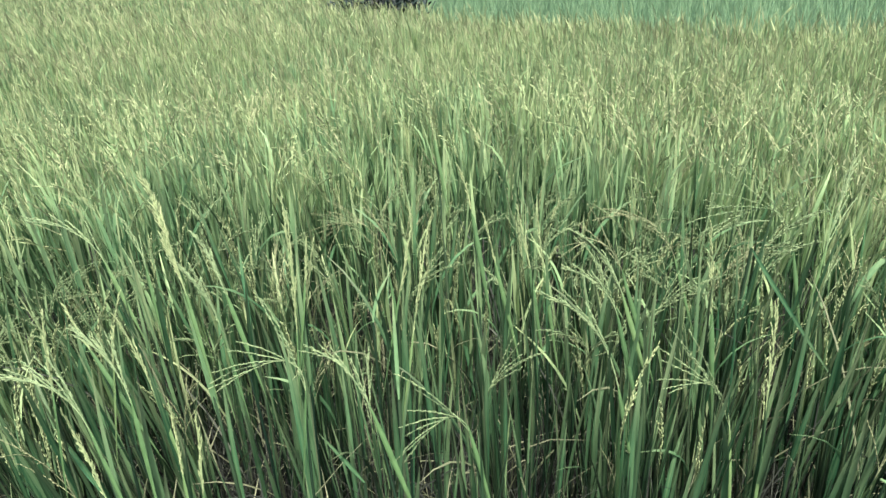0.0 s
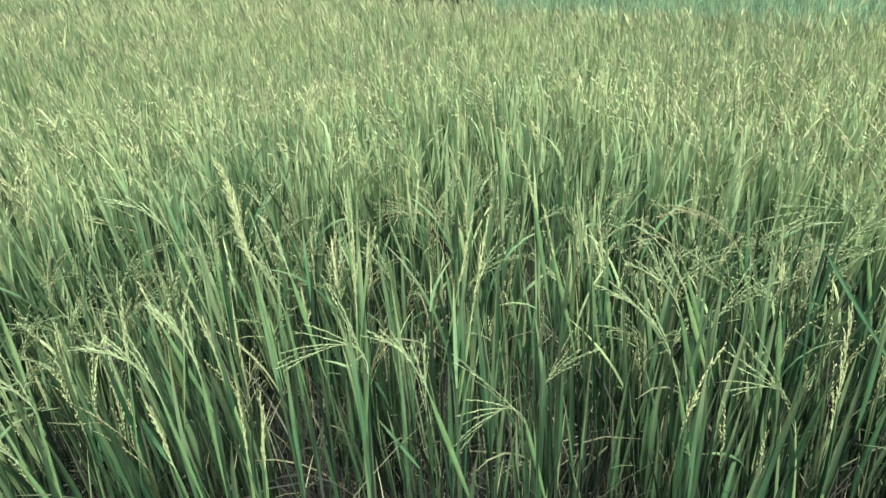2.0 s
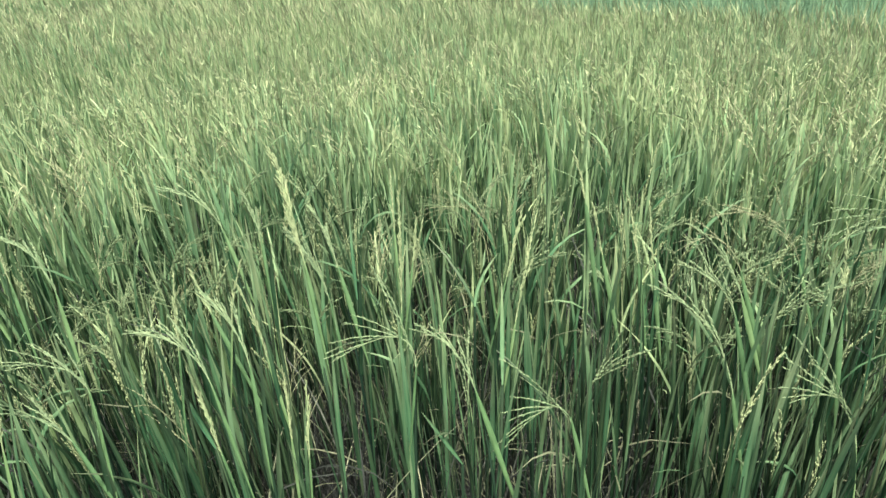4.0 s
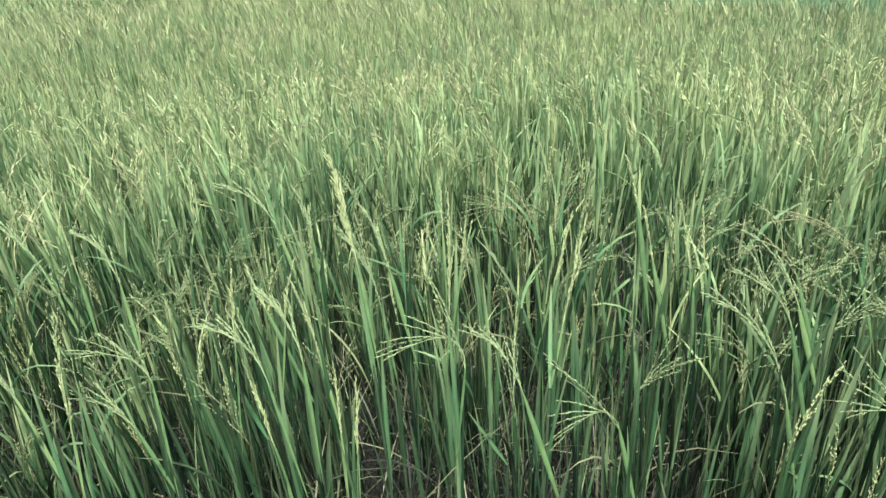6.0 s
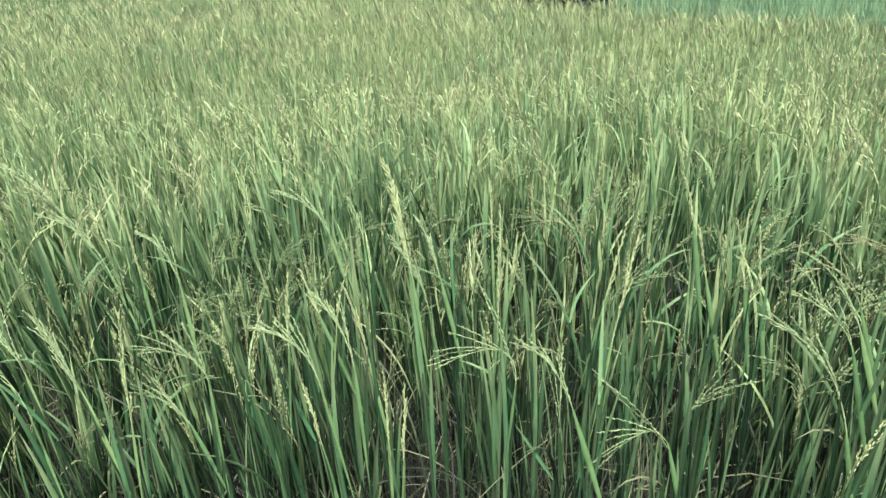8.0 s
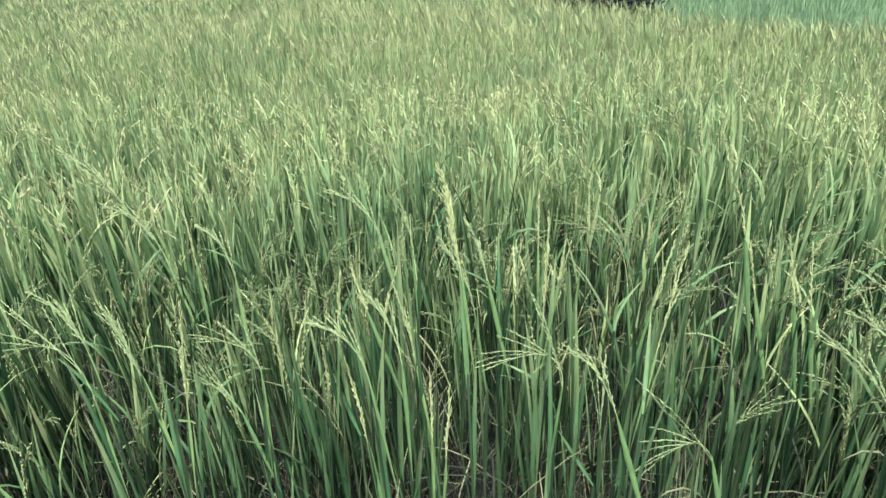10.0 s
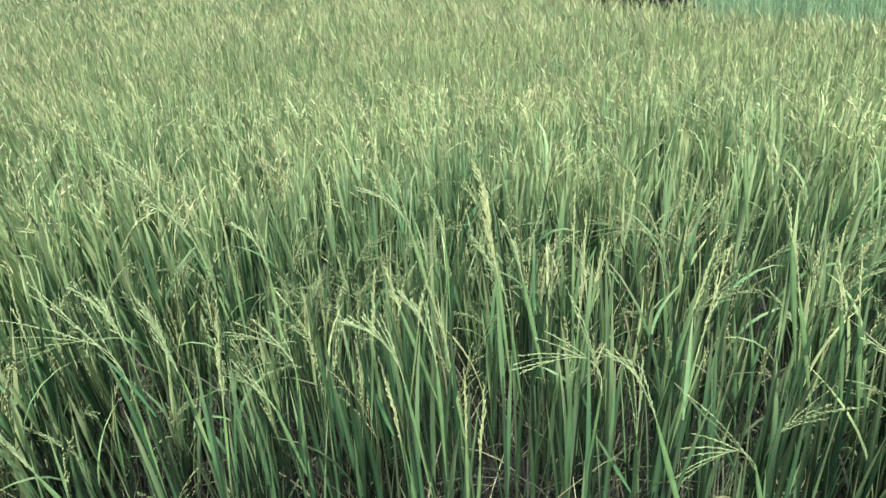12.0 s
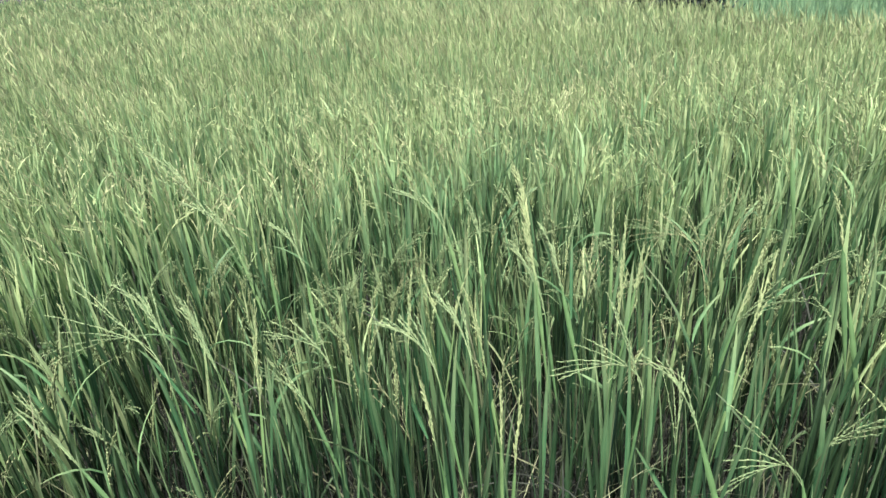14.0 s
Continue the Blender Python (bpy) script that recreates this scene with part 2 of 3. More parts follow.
def spindles(centre, axis, length, width, rng):
    """Three-sided grains, pointed at both ends."""
    n = len(centre)
    a = np.cross(axis, rng.normal(size=(n, 3)))
    a /= np.linalg.norm(a, axis=1, keepdims=True) + 1e-9
    b = np.cross(axis, a)
    w = np.array([0, 2.094, 4.189])
    mid = (centre - axis * (0.08 * length)[:, None])[:, None] + (width / 2)[:, None, None] * (np.cos(w)[None, :, None] * a[:, None] + np.sin(w)[None, :, None] * b[:, None])
    v = np.concatenate([(centre - axis * (length / 2)[:, None])[:, None], mid, (centre + axis * (length / 2)[:, None])[:, None]], 1).reshape(-1, 3)
    one = np.array([[0, 2, 1], [0, 3, 2], [0, 1, 3], [1, 2, 4], [2, 3, 4], [3, 1, 4]])
    f = (one[None] + (np.arange(n) * 5)[:, None, None]).reshape(-1, 3)
    return v, f, np.tile(np.array([[0.2, 0.5], [0.5, 0.5], [0.5, 0.5], [0.5, 0.5], [0.9, 0.5]]), (n, 1))


def arc(start, az, lean, bend, length, steps, curl=0.0):
    """A bent line from start: the angle from upright grows from lean by bend."""
    s = (np.arange(steps) + 0.5) / steps
    th, yaw = lean + bend * s ** 1.3, az + curl * s
    move = np.stack([np.sin(th) * np.cos(yaw), np.sin(th) * np.sin(yaw), np.cos(th)], -1) * (length / steps)
    return np.concatenate([np.zeros((1, 3)), np.cumsum(move, 0)]) + np.asarray(start, float)


def panicle(rng, rachis, branches=7, spread=0.1, droop=0.4, grains=1.0, size=1.0, aside=None, reach=0.45, sides=3, first=0.08):
    """A seed head: a rachis of eleven points, branches that leave it in turn, and beady grains along them, grains: how close.
    aside: a heading to which the branches hang over, if they do."""
    length = float(np.linalg.norm(np.diff(rachis, axis=0), axis=1).sum())
    out = [tube(rachis, np.linspace(0.0012, 0.0004, 11) * size, 4)]
    centres, axes = [], []
    for k in range(branches + 1):
        f = first + (0.88 - first) * k / branches
        i = min(9, int(f * 10))
        here = rachis[i] + (rachis[i + 1] - rachis[i]) * (f * 10 - i)
        way = rachis[i + 1] - rachis[i]
        way = way / (np.linalg.norm(way) + 1e-9)
        if k == branches:
            line = np.array([here + (rachis[10] - here) * u for u in np.linspace(0, 1.06, 7)])
        else:
            turn = rng.uniform(0, 6.283) if aside is None else aside + rng.uniform(-0.9, 0.9)
            toward = way + spread * rng.uniform(0.6, 1.8) * np.array([math.cos(turn), math.sin(turn), 0.15])
            toward /= np.linalg.norm(toward)
            bl, ba = math.acos(max(-1, min(1, toward[2]))), math.atan2(toward[1], toward[0])
            line = arc(here, ba, bl, droop * rng.uniform(0.5, 1.3), length * reach * rng.uniform(0.75, 1.15) * (1.1 - 0.8 * f), 6, rng.uniform(-0.25, 0.25))
            out.append(tube(line, np.linspace(0.0011, 0.0006, 7) * size, 3))
        seg = np.diff(line, axis=0)
        span = float(np.linalg.norm(seg, axis=1).sum())
        m = max(3, int(span / (0.0036 if sides == 4 else 0.0055) * grains * rng.uniform(0.85, 1.15)))
        u = np.clip(np.linspace(0.14, 1.0, m) + rng.normal(scale=0.02, size=m), 0.02, 0.999) * 5.98
        i = u.astype(int)
        p = line[i] + seg[i] * (u - i)[:, None]
        d = seg[i] / (np.linalg.norm(seg[i], axis=1, keepdims=True) + 1e-9)
        out_by = np.cross(d, rng.normal(size=d.shape))
        out_by /= np.linalg.norm(out_by, axis=1, keepdims=True) + 1e-9
        centres.append(p + d * 0.003 + out_by * (0.0014 * size * rng.uniform(0.4, 1.3, m))[:, None])
        d = d + 0.2 * out_by + rng.normal(scale=0.06, size=d.shape)
        d /= np.linalg.norm(d, axis=1, keepdims=True)
        axes.append(d)
    c, a = np.concatenate(centres), np.concatenate(axes)
    if sides == 3:
        out = [(v, np.concatenate([f[:, [0, 1, 2]], f[:, [0, 2, 3]]]), al) for v, f, al in out]
        out.append(spindles(c, a, rng.uniform(0.0105, 0.0135, len(c)) * size, rng.uniform(0.0026, 0.0034, len(c)) * size, rng))
        return joined(out)
    out.append(seeds(c, a, rng.uniform(0.0085, 0.011, len(c)) * size, rng.uniform(0.0022, 0.0029, len(c)) * size, rng, sides))
    return joined(out)


def sheath(top, rise, length, wide):
    """The swollen leaf sheath below a seed head, widest near its top."""
    down = -np.asarray(rise)
    az, lean = math.atan2(down[1], down[0]), math.acos(max(-1, min(1, down[2])))
    start = np.asarray(top) - down * 0.03
    return blades(start[None], np.array([az]), np.array([lean]), np.array([0.0]), np.array([length]), np.array([wide]), 6, 0.3, np.array([1.2]), butt=0.2)


def part(name, arrays, material, parent, label=""):
    """One mesh object under a thing or a part."""
    v, f, a = arrays
    ob = new(name, mesh_of(name, v, f, material, a))
    ob.parent = parent
    if label:
        ob["label"] = label
    return ob


# ---- ground: one sheet to the horizon, gently uneven ----
def build_ground():
    edge = np.concatenate([[-900, -300, -100, -45], np.linspace(-24, -6.25, 36), np.linspace(-6, 6, 61), np.linspace(6.25, 24, 36), [45, 100, 300, 900]])
    x, y = np.meshgrid(edge, edge + 5.2)
    z = 0.018 * np.sin(x * 2.1 + 0.7 * y) * np.cos(y * 1.7) - 0.02
    # Bank out of view, raised to keep low light off the stems.
    z += 0.32 * np.clip((0.75 - y + np.clip(0.75 * (x + 0.5), -1.1, 0.0)) / 0.35, 0, 1) * np.clip((y + 0.75 - np.clip(0.75 * (x + 0.5), -1.1, 0.0)) / 0.35, 0, 1)
    v = np.stack([x, y, z], -1).reshape(-1, 3)
    n = len(edge)
    i = (np.arange(n - 1)[:, None] * n + np.arange(n - 1)[None]).reshape(-1)
    f = np.stack([i, i + 1, i + n + 1, i + n], -1)
    return tagged(new("ground", mesh_of("ground", v, f, SHADED_SOIL)), "field soil coloured dark for the shade under the crop", "ground", kind="structure")


build_ground()


# ---- the field's plan ----
def front_edge(x):
    """Where the crop begins, before the bank on which the camera stands."""
    return 0.9 + 0.12 * x if x > -0.5 else 0.84 + max(0.75 * (x + 0.5), -1.1)


def back_edge(x):
    """Where the ripening crop ends against the younger, bluer plot."""
    return 6.6 - 0.8 * x


THIN = ((-2.9, 4.9, 0.38, -0.10), (-1.78, 4.5, 0.3, -0.08), (-0.49, 1.99, 0.12, -0.05), (-1.4, 3.9, 0.25, -0.07), (-0.7, 2.8, 0.25, -0.05), (1.6, 3.6, 0.3, -0.06))
NEAR = 1.72
EYE_X, EYE_Y = -0.02, 0.17


def wave(x, y):
    """Slow rise and fall of the crop's height, in metres, with a few thin spots."""
    thin = sum(d * np.exp(-((x - u) ** 2 + (y - v) ** 2) / w ** 2) for u, v, w, d in THIN)
    return thin + 0.03 * np.sin(1.9 * x + 0.6 * y) + 0.025 * np.sin(2.7 * y - 1.1 * x + 1.0) + 0.02 * np.sin(5.1 * x + 3.3 * y)


# ---- rice plants, one by one, nearest the bank ----
def rice_plant(rng, tillers, tall, front):
    """A hill of rice: upright stems, long pointed leaves and drooping seed heads; the front row is leafier, with few heads."""
    root = new("rice_plant")
    tagged(root, "leafy green rice plant with thin upright stems at the bank" if front else "ripening rice plant with upright green leaves and pale drooping panicles",
           "rice plant", "rice plants along the bank")
    for k in range(tillers):
        r, w = 0.06 * math.sqrt(rng.uniform(0, 1)), rng.uniform(0, 2 * math.pi)
        foot = np.array([r * math.cos(w), r * math.sin(w), -0.03])
        az, lean, bend = w + rng.normal(scale=0.6), rng.uniform(0.0, 0.05), rng.uniform(0.0, 0.08)
        high = tall * rng.uniform(0.58, 0.78)
        line = arc(foot, az, lean, bend, high, 8)
        part("stem", tube(line, np.array([3.2, 3.3, 3.1, 3.2, 2.9, 3.0, 2.6, 2.1, 1.3]) * 0.001 * rng.uniform(0.6, 1.1), 5), SHADED_STEM, root)
        spots = (rng.uniform(0.3, 0.5), rng.uniform(0.5, 0.74), rng.uniform(0.77, 0.95)) if front else \
            (rng.uniform(0.35, 0.55), rng.uniform(0.55, 0.74), rng.uniform(0.77, 0.9), rng.uniform(0.88, 0.99))
        for f in spots:
            one = line[int(f * 8)][None]
            flag = f > 0.75
            length = tall * (rng.uniform(0.22, 0.34) if flag else rng.uniform(0.34, 0.50))
            wide = rng.uniform(0.005, 0.012) if front else rng.uniform(0.0065, 0.0125)
            arrays = blades(one, np.array([rng.uniform(0, 6.283)]), np.array([rng.uniform(0.02, 0.1 if front else 0.18)]),
                            np.array([abs(rng.normal(scale=0.09 if front else 0.17)) + 0.02 + (rng.uniform() < (0.05 if front else 0.12)) * rng.uniform(0.5, 1.7)]), np.array([length]), np.array([wide]),
                            7, 0.2, np.array([rng.normal(scale=0.7)]), rng.normal(scale=0.25), 0.6)
            pick = rng.uniform()
            part("leaf", arrays, (FLAG if pick < (0.18 if front else 0.36) else GREEN) if flag else (GREEN if pick < 0.4 else SHADED_LEAF), root)
        if rng.uniform() < (0.2 if front else 0.45):
            kind, heading = rng.uniform(), rng.choice([math.pi, math.pi, 0.0]) + rng.normal(scale=0.8)
            top = line[-1]
            if kind < 0.42:
                rachis = arc(top, heading, lean + 0.02, rng.uniform(0.1, 0.6), rng.uniform(0.15, 0.21), 10)
                arrays, mat = panicle(rng, rachis, 7, 0.06, 0.12, 1.0, 0.95, reach=0.4), GRAIN
            elif kind < 0.8:
                rachis = arc(top, heading, lean + 0.1, rng.uniform(0.7, 1.4), rng.uniform(0.15, 0.2), 10)
                arrays, mat = panicle(rng, rachis, 7, 0.15, 0.45, 0.9, 0.8, aside=heading, reach=0.8, first=0.06), PALE
            else:
                rachis = arc(top, heading, lean + 0.1, rng.uniform(0.6, 1.2), rng.uniform(0.15, 0.2), 10)
                arrays, mat = panicle(rng, rachis, 7, 0.32, 0.4, 0.6, 0.75, reach=0.6, first=0.1), BROWN
            part("panicle", arrays, mat, root)
            rise = line[-1] - line[-2]
            part("sheath", sheath(top, rise / np.linalg.norm(rise), 0.18, rng.uniform(0.007, 0.011)), SHEATH, root)
    for k in range(5):
        arrays = blades(np.array([[rng.normal(scale=0.03), rng.normal(scale=0.03), rng.uniform(0.05, 0.5)]]), np.array([rng.uniform(0, 6.283)]), np.array([rng.uniform(0.05, 0.7)]),
                        np.array([rng.uniform(0.1, 1.5)]), np.array([rng.uniform(0.2, 0.45)]), np.array([rng.uniform(0.0025, 0.006)]), 6, 0.2, np.array([rng.normal(scale=0.8)]), rng.normal(scale=0.4))
        part("dry_leaf", arrays, HUSK if k < 3 else SHADED_STRAW, root, "withered straw-coloured lower leaf")
    return root


# ---- single tillers along the field's front whose seed heads stand out ----
FEET = []


def single_tiller(base, middle, end, style):
    """One shoot with its own stem, leaves and head; the head runs from base through middle to end."""
    rng = np.random.default_rng(500 + len(FEET))
    base, middle, end = np.array(base), np.array(middle), np.array(end)
    FEET.append((base[0], base[1]))
    thing = new("rice_plant")
    thing.matrix_basis = pose(base[0], base[1], 0)
    label = {"thick": "rice shoot with a thick pale yellow upright panicle", "slim": "rice shoot with a slim upright pale green panicle",
             "nod": "rice shoot with a nodding yellow-green panicle", "arch": "rice shoot whose panicle branches arch over to one side",
             "weed": "grassy shoot with a loose brownish spreading seed head"}[style]
    tagged(thing, label, "rice plant", "rice plants along the bank")
    off = np.array([base[0], base[1], 0])
    base, middle, end = base - off, middle - off, end - off
    u = np.linspace(0, 1, 11)[:, None]
    bow = 2 * middle - (base + end) / 2
    rachis = (1 - u) ** 2 * base + 2 * u * (1 - u) * bow + u ** 2 * end
    first = rachis[1] - rachis[0]
    first /= np.linalg.norm(first)
    foot = np.array([-first[0] * 0.12 + rng.normal(scale=0.01), -first[1] * 0.12 + rng.normal(scale=0.01), -0.03])
    knee = np.array([base[0] - first[0] * 0.16, base[1] - first[1] * 0.16, base[2] * 0.6])
    s = np.linspace(0, 1, 9)[:, None]
    line = (1 - s) ** 2 * foot + 2 * s * (1 - s) * knee + s ** 2 * base
    part("stem", tube(line, np.array([3.4, 3.4, 3.2, 3.3, 3.1, 3.2, 2.8, 2.2, 1.3]) * 0.001, 6), SHADED_STEM, thing)
    heading = math.atan2(end[1] - base[1], end[0] - base[0])
    tall = base[2] > 0.95
    if style == "thick":
        arrays, mat = panicle(rng, rachis, 17, 0.1, 0.08, 1.15, 1.3, reach=0.36, sides=4), GRAIN
    elif style == "slim":
        arrays, mat = panicle(rng, rachis, 8, 0.05, 0.08, 1.0, 0.95, reach=0.32, sides=4), GRAIN
    elif style == "nod":
        arrays, mat = panicle(rng, rachis, 9, 0.11, 0.3, 1.0, 0.85, heading, reach=0.6, sides=4), PALE
    elif style == "arch":
        arrays, mat = panicle(rng, rachis, 7, 0.2, 0.35, 0.9, 0.75, heading, reach=0.85, sides=4, first=0.1), PALE
    else:
        arrays, mat = panicle(rng, rachis, 11, 0.5, 0.4, 0.6, 0.6, reach=0.6, sides=3, first=0.15), BROWN
    part("panicle", arrays, mat, thing)
    part("sheath", sheath(base, first, 0.2 * rng.uniform(0.8, 1.2), 0.0085 * rng.uniform(0.75, 1.15)), SHEATH, thing)
    for f, long, wide in ((0.45, 0.36, 0.009), (0.62, 0.34, 0.010), (0.8, 0.27, 0.009)):
        at = line[int(f * 8)][None]
        part("leaf", blades(at, np.array([rng.uniform(0, 6.283)]), np.array([rng.uniform(0.02, 0.14)]), np.array([abs(rng.normal(scale=0.15)) + 0.03]),
                            np.array([long * rng.uniform(0.85, 1.15)]), np.array([wide * rng.uniform(0.8, 1.2)]), 8, 0.2, np.array([rng.normal(scale=0.6)]), butt=0.6), FLAG if f > 0.7 and tall else GREEN, thing)


single_tiller((-0.386, 0.976, 0.968), (-0.417, 1.015, 1.062), (-0.450, 1.046, 1.139), "thick")
single_tiller((-0.363, 1.062, 0.902), (-0.388, 1.085, 0.961), (-0.415, 1.103, 1.013), "nod")
single_tiller((-0.032, 1.442, 1.062), (-0.045, 1.472, 1.130), (-0.058, 1.502, 1.198), "slim")
single_tiller((0.048, 1.191, 1.003), (0.037, 1.211, 1.050), (0.021, 1.228, 1.092), "slim")
single_tiller((0.045, 0.968, 0.696), (0.008, 0.978, 0.740), (-0.062, 0.934, 0.691), "arch")
single_tiller((-0.103, 0.926, 0.774), (-0.145, 0.951, 0.850), (-0.192, 0.953, 0.881), "nod")
single_tiller((-0.193, 0.878, 0.847), (-0.217, 0.901, 0.907), (-0.306, 0.865, 0.886), "arch")
single_tiller((0.697, 1.332, 0.835), (0.655, 1.377, 0.938), (0.537, 1.347, 0.902), "arch")
single_tiller((0.295, 1.027, 0.735), (0.255, 1.072, 0.844), (0.173, 1.085, 0.902), "nod")
single_tiller((0.461, 1.116, 0.829), (0.462, 1.156, 0.910), (0.462, 1.194, 0.988), "slim")
single_tiller((-0.833, 0.751, 0.711), (-0.859, 0.794, 0.815), (-0.880, 0.834, 0.907), "slim")
single_tiller((-1.006, 0.710, 0.726), (-1.097, 0.723, 0.835), (-1.212, 0.647, 0.795), "arch")
single_tiller((-0.725, 0.837, 0.771), (-0.764, 0.850, 0.827), (-0.846, 0.824, 0.840), "arch")
single_tiller((-0.763, 0.817, 0.683), (-0.808, 0.825, 0.733), (-0.862, 0.813, 0.754), "arch")
single_tiller((-0.499, 0.840, 0.815), (-0.548, 0.859, 0.885), (-0.628, 0.848, 0.913), "nod")
single_tiller((-1.369, 1.198, 0.814), (-1.485, 1.212, 0.947), (-1.573, 1.203, 1.011), "nod")
single_tiller((-0.665, 1.210, 0.894), (-0.718, 1.228, 0.965), (-0.801, 1.217, 0.999), "nod")
single_tiller((-0.604, 0.911, 0.819), (-0.614, 0.943, 0.887), (-0.622, 0.973, 0.952), "slim")
single_tiller((-0.386, 0.878, 0.639), (-0.393, 0.910, 0.707), (-0.400, 0.941, 0.774), "slim")
single_tiller((-0.464, 0.890, 0.811), (-0.496, 0.920, 0.881), (-0.557, 0.939, 0.935), "nod")
single_tiller((-0.145, 1.402, 0.746), (-0.199, 1.452, 0.880), (-0.297, 1.418, 0.862), "weed")
single_tiller((0.331, 1.206, 0.860), (0.286, 1.234, 0.935), (0.211, 1.211, 0.920), "weed")
single_tiller((-0.070, 1.137, 0.768), (-0.055, 1.201, 0.873), (-0.039, 1.257, 0.962), "slim")
single_tiller((-0.474, 0.965, 0.776), (-0.505, 0.992, 0.856), (-0.535, 1.008, 0.918), "slim")
single_tiller((-0.516, 0.844, 0.665), (-0.548, 0.871, 0.745), (-0.580, 0.893, 0.817), "slim")
single_tiller((-1.106, 0.567, 0.622), (-1.176, 0.568, 0.693), (-1.246, 0.572, 0.769), "nod")
single_tiller((0.753, 1.338, 0.846), (0.789, 1.390, 0.946), (0.822, 1.434, 1.030), "nod")
single_tiller((0.442, 1.263, 0.859), (0.390, 1.299, 0.948), (0.286, 1.291, 0.957), "weed")
single_tiller((-0.402, 1.090, 0.817), (-0.438, 1.121, 0.894), (-0.498, 1.141, 0.959), "nod")
single_tiller((-0.410, 0.878, 0.680), (-0.422, 0.906, 0.742), (-0.434, 0.934, 0.803), "slim")
single_tiller((0.466, 0.982, 0.686), (0.446, 1.020, 0.768), (0.370, 1.011, 0.768), "arch")
single_tiller((0.536, 1.014, 0.653), (0.555, 1.078, 0.779), (0.568, 1.124, 0.871), "slim")
single_tiller((-0.588, 1.005, 0.836), (-0.617, 1.022, 0.882), (-0.638, 1.036, 0.919), "slim")
single_tiller((-0.588, 1.207, 0.880), (-0.607, 1.232, 0.937), (-0.635, 1.251, 0.985), "nod")
single_tiller((-0.330, 1.287, 0.877), (-0.339, 1.317, 0.941), (-0.347, 1.347, 1.004), "slim")
single_tiller((-0.257, 1.131, 0.885), (-0.255, 1.155, 0.931), (-0.254, 1.178, 0.978), "slim")
single_tiller((-0.088, 1.136, 0.868), (-0.076, 1.169, 0.931), (-0.064, 1.200, 0.990), "slim")
single_tiller((0.319, 1.141, 0.848), (0.284, 1.174, 0.927), (0.230, 1.187, 0.975), "nod")
single_tiller((0.300, 1.103, 0.837), (0.270, 1.127, 0.897), (0.204, 1.133, 0.934), "nod")
single_tiller((-0.277, 1.113, 0.799), (-0.284, 1.165, 0.906), (-0.295, 1.212, 1.009), "slim")
single_tiller((-0.260, 1.126, 0.833), (-0.255, 1.163, 0.900), (-0.248, 1.198, 0.962), "slim")
single_tiller((0.094, 1.274, 0.851), (0.079, 1.297, 0.909), (0.065, 1.317, 0.962), "slim")
single_tiller((0.161, 1.278, 0.839), (0.150, 1.304, 0.900), (0.133, 1.333, 0.971), "slim")
single_tiller((0.189, 1.276, 0.833), (0.181, 1.304, 0.894), (0.174, 1.334, 0.959), "slim")
single_tiller((-1.112, 1.029, 0.852), (-1.177, 1.042, 0.936), (-1.259, 1.026, 0.977), "nod")
single_tiller((-1.254, 1.210, 0.858), (-1.275, 1.245, 0.945), (-1.291, 1.285, 1.038), "slim")
single_tiller((-1.052, 0.756, 0.775), (-1.104, 0.773, 0.855), (-1.181, 0.767, 0.912), "nod")
single_tiller((-0.933, 0.764, 0.755), (-0.978, 0.781, 0.828), (-1.034, 0.793, 0.901), "nod")
single_tiller((-0.552, 0.988, 0.814), (-0.552, 1.022, 0.882), (-0.545, 1.053, 0.935), "slim")
single_tiller((-0.889, 0.990, 0.855), (-0.927, 1.012, 0.931), (-0.981, 1.009, 0.972), "nod")
single_tiller((-1.230, 0.682, 0.788), (-1.267, 0.705, 0.870), (-1.298, 0.732, 0.952), "slim")
single_tiller((-1.039, 1.037, 0.843), (-1.073, 1.068, 0.937), (-1.110, 1.098, 1.031), "slim")


def bent_shoot(foot, knee, tip, wide, withered, label):
    """A lone shoot: a short stem and one broad leaf that runs from the stem through knee to tip."""
    rng = np.random.default_rng(900 + len(FEET))
    thing = tagged(new("rice_plant"), label, "rice plant", "rice plants along the bank")
    thing.matrix_basis = pose(foot[0], foot[1], 0)
    off = np.array([foot[0], foot[1], 0])
    foot, knee, tip = np.array(foot) - off, np.array(knee) - off, np.array(tip) - off
    s = np.linspace(0, 1, 7)[:, None]
    ground = np.array([rng.normal(scale=0.01), rng.normal(scale=0.01), -0.03])
    part("stem", tube(ground + (foot - ground) * s, np.linspace(3.4, 3.0, 7) * 0.001, 6), SHADED_STRAW if withered else SHADED_STEM, thing)
    u = np.linspace(0, 1, 11)
    bow = 2 * knee - (foot + tip) / 2
    spine = ((1 - u) ** 2)[:, None] * foot + (2 * u * (1 - u))[:, None] * bow + (u ** 2)[:, None] * tip
    tan = np.gradient(spine, axis=0)
    tan /= np.linalg.norm(tan, axis=1, keepdims=True)
    side = np.cross(tan, np.array([0.15, -1.0, 0.35]))
    side /= np.linalg.norm(side, axis=1, keepdims=True)
    nor = np.cross(side, tan)
    half = (0.55 * wide / 2 * (0.35 + 0.65 * np.minimum(1, u / 0.25)) * np.clip(1 - u ** 3.4, 0.04, 1))[:, None]
    v = np.stack([spine - side * half, spine - nor * half * 0.45, spine + side * half], 1).reshape(-1, 3)
    i = (np.arange(10)[:, None] * 3 + np.arange(2)[None]).reshape(-1)
    f = np.stack([i, i + 1, i + 4, i + 3], -1)
    along = np.stack([np.repeat(u, 3), np.tile([-0.5, 0.0, 0.5], 11)], -1)
    part("leaf", (v, f, along), SHADED_STRAW if withered else GREEN, thing)


